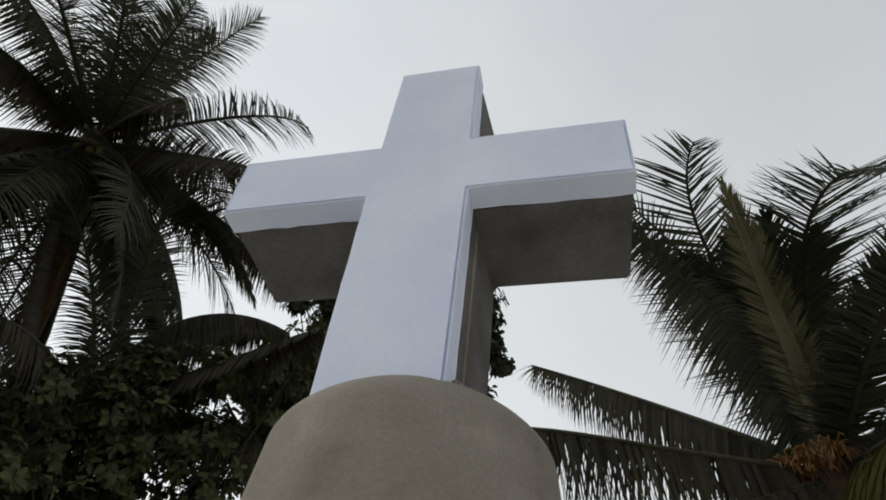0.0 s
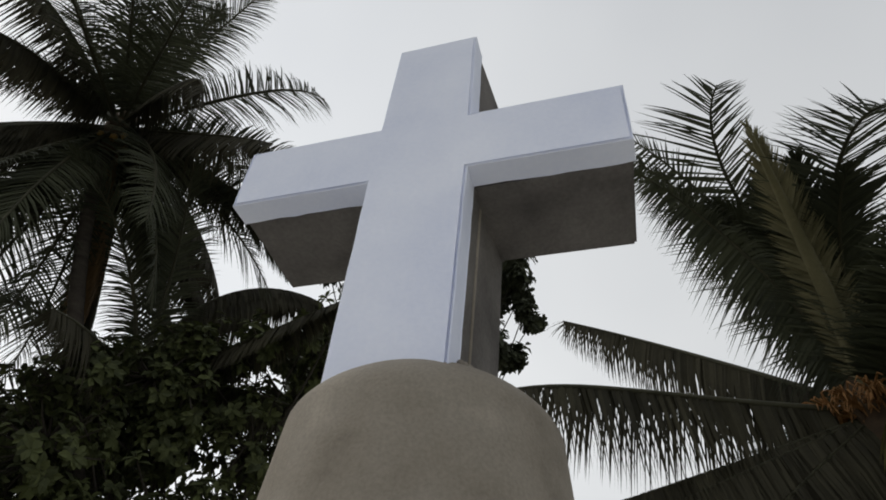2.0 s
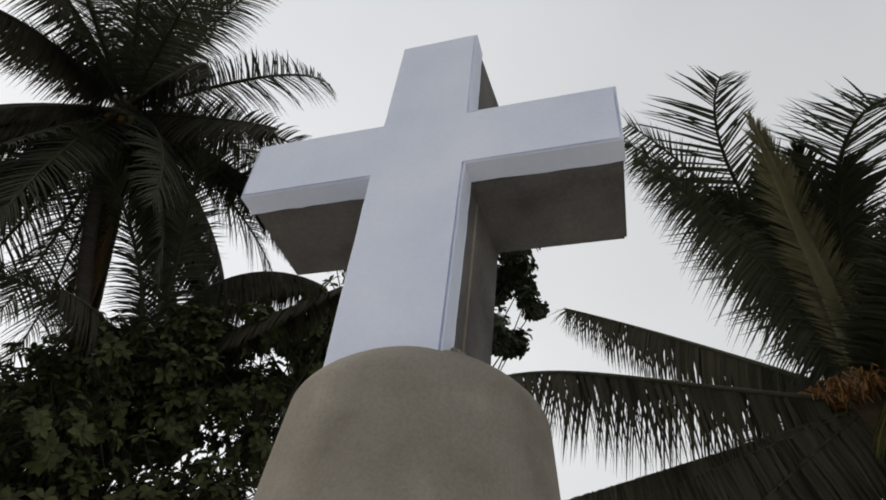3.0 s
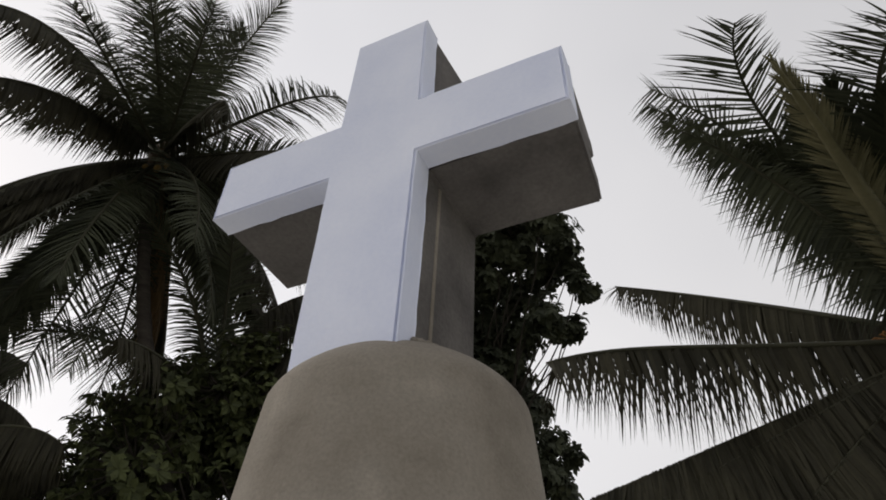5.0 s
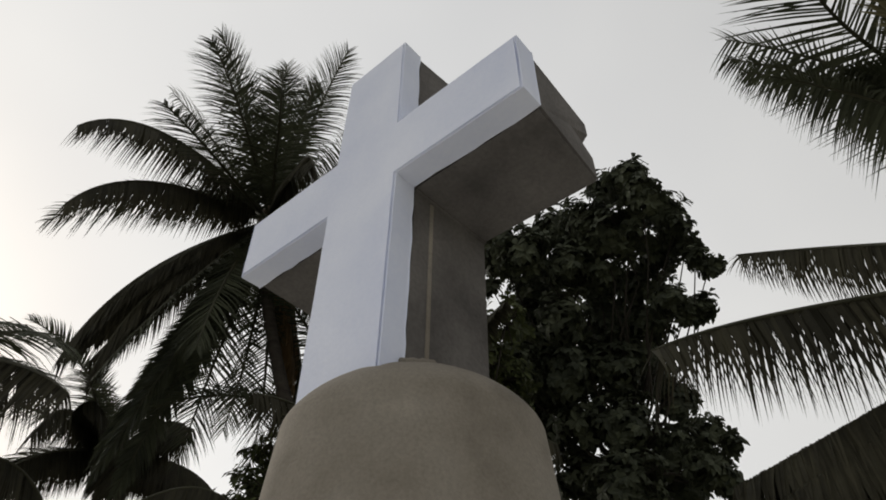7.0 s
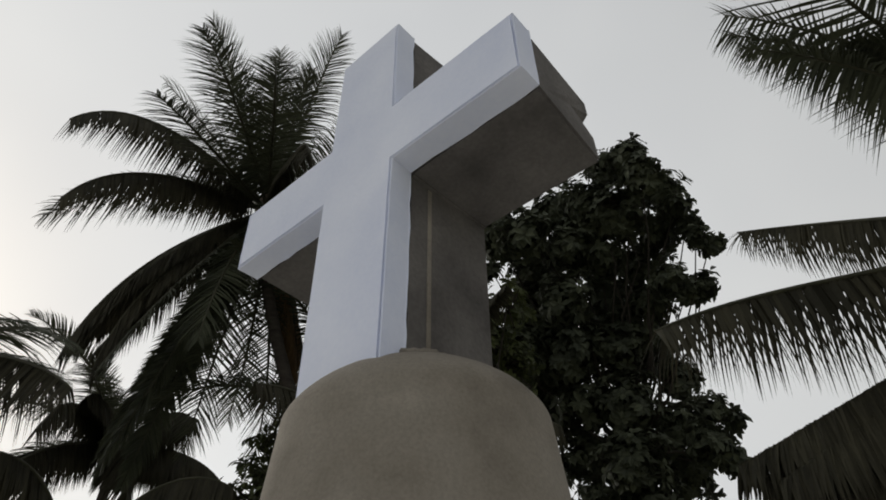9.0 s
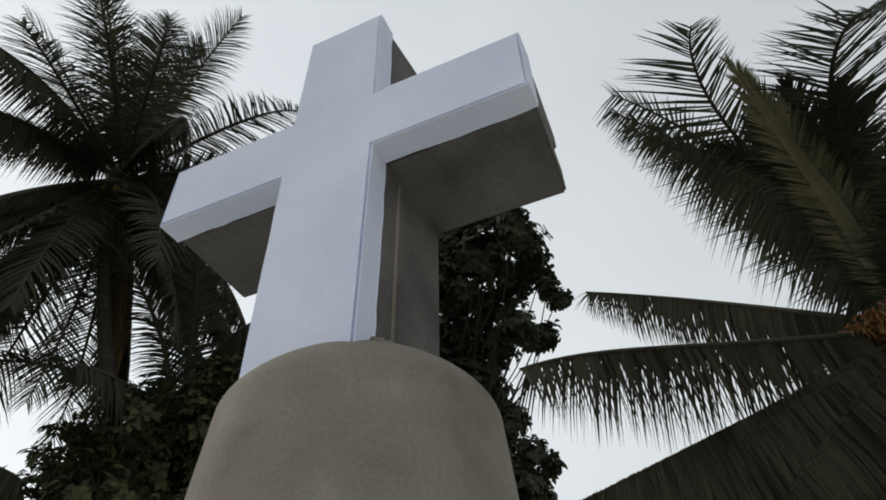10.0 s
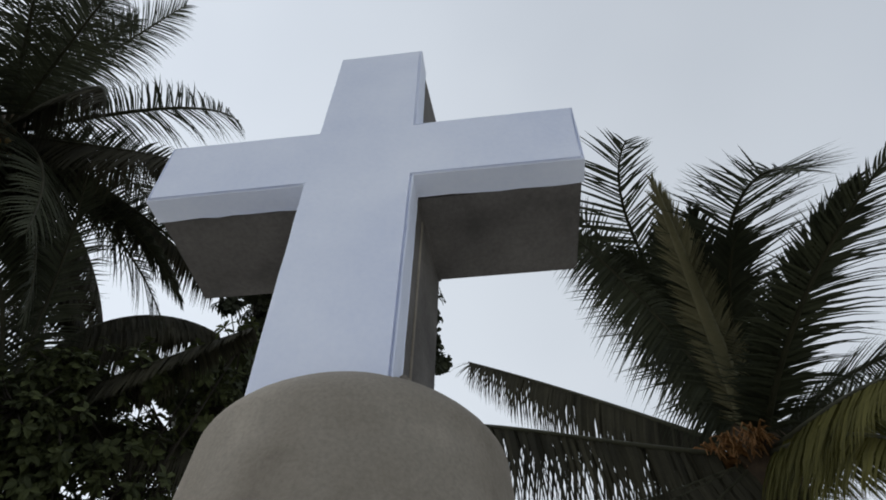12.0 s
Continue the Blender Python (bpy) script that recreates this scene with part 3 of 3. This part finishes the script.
# ---- broad-leaved trees ----
def leaf_shape(verts, faces, p, d, up, long_, wide):
    """One leaf: a folded blade with a pointed tip."""
    side = d.cross(up)
    side = side.normalized() if side.length > 0.05 else Vector((1, 0, 0))
    nrm = side.cross(d).normalized()
    b = len(verts)
    verts += [p, p + d * long_ * 0.3 + side * wide * 0.38 + nrm * wide * 0.10, p + d * long_ * 0.68 + side * wide * 0.5 + nrm * wide * 0.12, p + d * long_ - nrm * long_ * 0.12,
              p + d * long_ * 0.68 - side * wide * 0.5 + nrm * wide * 0.12, p + d * long_ * 0.3 - side * wide * 0.38 + nrm * wide * 0.10, p + d * long_ * 0.5]
    faces += [(b, b + 1, b + 6), (b + 1, b + 2, b + 6), (b + 2, b + 3, b + 6), (b + 3, b + 4, b + 6), (b + 4, b + 5, b + 6), (b + 5, b, b + 6)]


def build_tree(name, label, foot, clumps, seed, mat, leaf=0.32, whorls=26, per=9, trunk_r=0.22, inner=0.12, spread=(0.85, 0.95, 1.0, 1.25)):
    """A forked tree: a trunk, one limb to each clump, twigs, and whorls of leaves at the twig ends."""
    rng = random.Random(seed)
    root = new(name)
    tagged(root, label, "tree")
    foot = Vector(foot)
    mid = sum((Vector(c[:3]) for c in clumps), Vector()) / len(clumps)
    fork = foot.lerp(Vector((mid.x, mid.y, foot.z)), inner) + Vector((0, 0, min(c[2] for c in clumps) * (1 - inner) * 0.6 + mid.z * inner))
    v, f = tube([foot, foot.lerp(fork, 0.5) + Vector((0.1, -0.06, 0)), fork], [trunk_r * 1.4, trunk_r, trunk_r * 0.8], 12)
    py_part("trunk", v, f, TREE_BARK, root, smooth=True)
    for c in clumps:
        centre, r = Vector(c[:3]), c[3]
        knees = [fork.lerp(centre, q) + Vector((rng.uniform(-0.3, 0.3), rng.uniform(-0.2, 0.45), rng.uniform(-0.3, 0.1))) for q in (0.3, 0.55, 0.8)]
        v, f = tube([fork, *knees, centre], [trunk_r * 0.32, trunk_r * 0.2, trunk_r * 0.15, trunk_r * 0.1, 0.012], 8)
        limb = py_part("limb", v, f, TREE_BARK, root, smooth=True)
        tv, tf, lv, lf = [], [], [], []
        for k in range(int(whorls * r * r)):
            d = Vector((rng.gauss(0, 1), rng.gauss(0, 1), rng.gauss(0, 0.9))).normalized()
            tip = centre + d * r * rng.random() ** 0.45 * rng.choice(spread)
            start = centre.lerp(tip, 0.15)
            v, f = tube([start, start.lerp(tip, 0.5) + Vector((0, 0, -0.05)), tip], [0.022, 0.014, 0.007], 4, False)
            tf += [tuple(i + len(tv) for i in q) for q in f]
            tv += v
            axis = (d + Vector((0, 0, 0.5))).normalized()
            u = axis.orthogonal().normalized()
            w = axis.cross(u)
            for j in range(per):
                ang = j * 2 * math.pi / per + rng.uniform(-0.3, 0.3)
                out = (u * math.cos(ang) + w * math.sin(ang) + axis * rng.uniform(-0.35, 0.6) + Vector((0, 0, -0.3))).normalized()
                leaf_shape(lv, lf, tip - axis * rng.random() * 0.12, out, axis, leaf * rng.uniform(0.7, 1.2), leaf * rng.uniform(0.42, 0.56))
        py_part("twig_growth", tv, tf, TREE_BARK, limb)
        tagged(py_part("foliage", lv, lf, mat, limb), kind="stuff")
    return root


BEHIND_UPPER = [
    (-1.9, 8.9, 11.9, 0.59), (-2.6, 9.5, 12.4, 0.63), (-1.7, 8.8, 11.1, 0.50), (-1.7, 10.0, 11.5, 0.57), (-1.5, 9.9, 10.8, 0.42), (-1.5, 10.3, 10.6, 0.34),
    (-1.3, 10.9, 10.3, 0.36), (-1.4, 10.3, 10.2, 0.28), (-2.2, 10.4, 10.9, 0.67), (-2.5, 9.3, 10.9, 0.77), (-3.1, 9.1, 11.4, 0.72), (-4.0, 9.4, 12.0, 0.70),
    (-4.3, 8.2, 10.6, 0.75), (-5.3, 8.7, 11.1, 0.54), (-3.8, 9.1, 10.5, 0.77), (-3.4, 9.8, 10.5, 0.79), (-3.0, 11.0, 10.6, 0.73), (-2.1, 10.1, 9.3, 0.53),
    (-1.8, 11.1, 9.5, 0.37), (-2.1, 10.9, 9.4, 0.39), (-2.9, 10.8, 9.4, 0.59), (-3.9, 11.0, 10.1, 0.84), (-4.2, 9.3, 9.4, 0.75), (-5.3, 9.7, 10.1, 0.65),
]
BEHIND_INNER = [
    (-5.1, 8.4, 11.4, 0.67), (-6.7, 9.9, 9.3, 0.76), (-5.7, 9.4, 9.1, 0.59), (-5.2, 10.0, 9.4, 0.80), (-5.0, 9.7, 10.9, 0.83), (-5.5, 8.5, 10.4, 0.29),
    (-5.6, 10.4, 8.5, 0.87), (-6.5, 10.4, 8.7, 0.83), (-3.0, 9.3, 11.0, 0.65), (-3.4, 11.1, 9.1, 0.60), (-4.3, 11.1, 9.5, 0.83),
]
BEHIND_LOWER = [
    (-4.7, 10.0, 8.6, 0.90), (-4.0, 10.8, 8.7, 0.92), (-3.7, 11.9, 8.9, 0.77), (-5.4, 9.2, 8.5, 0.75), (-3.2, 11.9, 8.1, 0.61), (-4.1, 11.0, 7.5, 0.90),
    (-5.0, 10.8, 7.8, 0.92), (-3.0, 12.8, 7.6, 0.53), (-2.3, 12.0, 6.9, 0.28), (-3.7, 12.1, 7.2, 0.81), (-2.9, 11.8, 6.6, 0.54), (-2.7, 12.3, 6.3, 0.42),
    (-3.9, 12.9, 6.5, 0.84), (-4.2, 11.0, 6.3, 0.88), (-5.5, 11.5, 6.9, 0.81), (-4.3, 11.7, 5.6, 0.90), (-5.3, 11.5, 5.8, 0.79), (-6.5, 10.9, 8.0, 0.84),
]
build_tree("broadleaf_tree", "tall dark broad-leaved tree with lobed leaf clusters", (-5.2, 13.2, 0.0), BEHIND_UPPER + BEHIND_INNER + BEHIND_LOWER, 61, BROAD_LEAF, leaf=0.24, whorls=150, trunk_r=0.14, inner=0.55, spread=(0.8, 0.9, 0.95, 1.02))
BUSH_OUTER = [
    (-8.8, 5.8, 5.2, 1.0), (-7.8, 6.0, 4.5, 0.93), (-8.5, 5.3, 4.4, 0.94), (-8.6, 6.0, 5.6, 1.11), (-7.3, 6.0, 5.7, 0.82), (-6.9, 6.3, 6.8, 0.74),
    (-6.4, 6.2, 7.2, 0.63), (-6.7, 6.8, 5.7, 0.83), (-7.8, 6.0, 6.2, 0.91), (-8.1, 6.8, 5.7, 1.0), (-6.7, 6.0, 6.4, 0.71), (-6.3, 6.7, 7.1, 0.79),
    (-5.4, 6.8, 7.4, 0.72), (-4.7, 7.0, 7.6, 0.61), (-4.2, 7.1, 8.1, 0.52),
]
BUSH_INNER = [
    (-6.8, 7.0, 5.9, 0.96), (-6.1, 7.5, 6.5, 0.96), (-5.4, 7.9, 6.9, 0.87), (-4.8, 7.8, 7.4, 0.75), (-7.8, 6.3, 6.9, 0.67), (-5.6, 7.7, 5.8, 0.94),
    (-7.8, 7.5, 5.7, 0.91), (-6.3, 6.4, 6.4, 0.71), (-7.6, 5.7, 4.0, 1.0), (-7.0, 6.3, 4.2, 1.0), (-6.3, 6.8, 4.4, 1.0), (-5.6, 7.3, 4.5, 0.9),
    (-7.1, 5.1, 4.9, 0.9), (-7.0, 4.8, 5.7, 0.65), (-6.7, 5.0, 6.0, 0.5),
]
build_tree("broadleaf_tree", "leafy green broad-leaved tree in front of the palms", (-7.6, 8.4, 0.0), BUSH_OUTER + BUSH_INNER, 67, BUSH_LEAF, leaf=0.2, whorls=78, trunk_r=0.16)
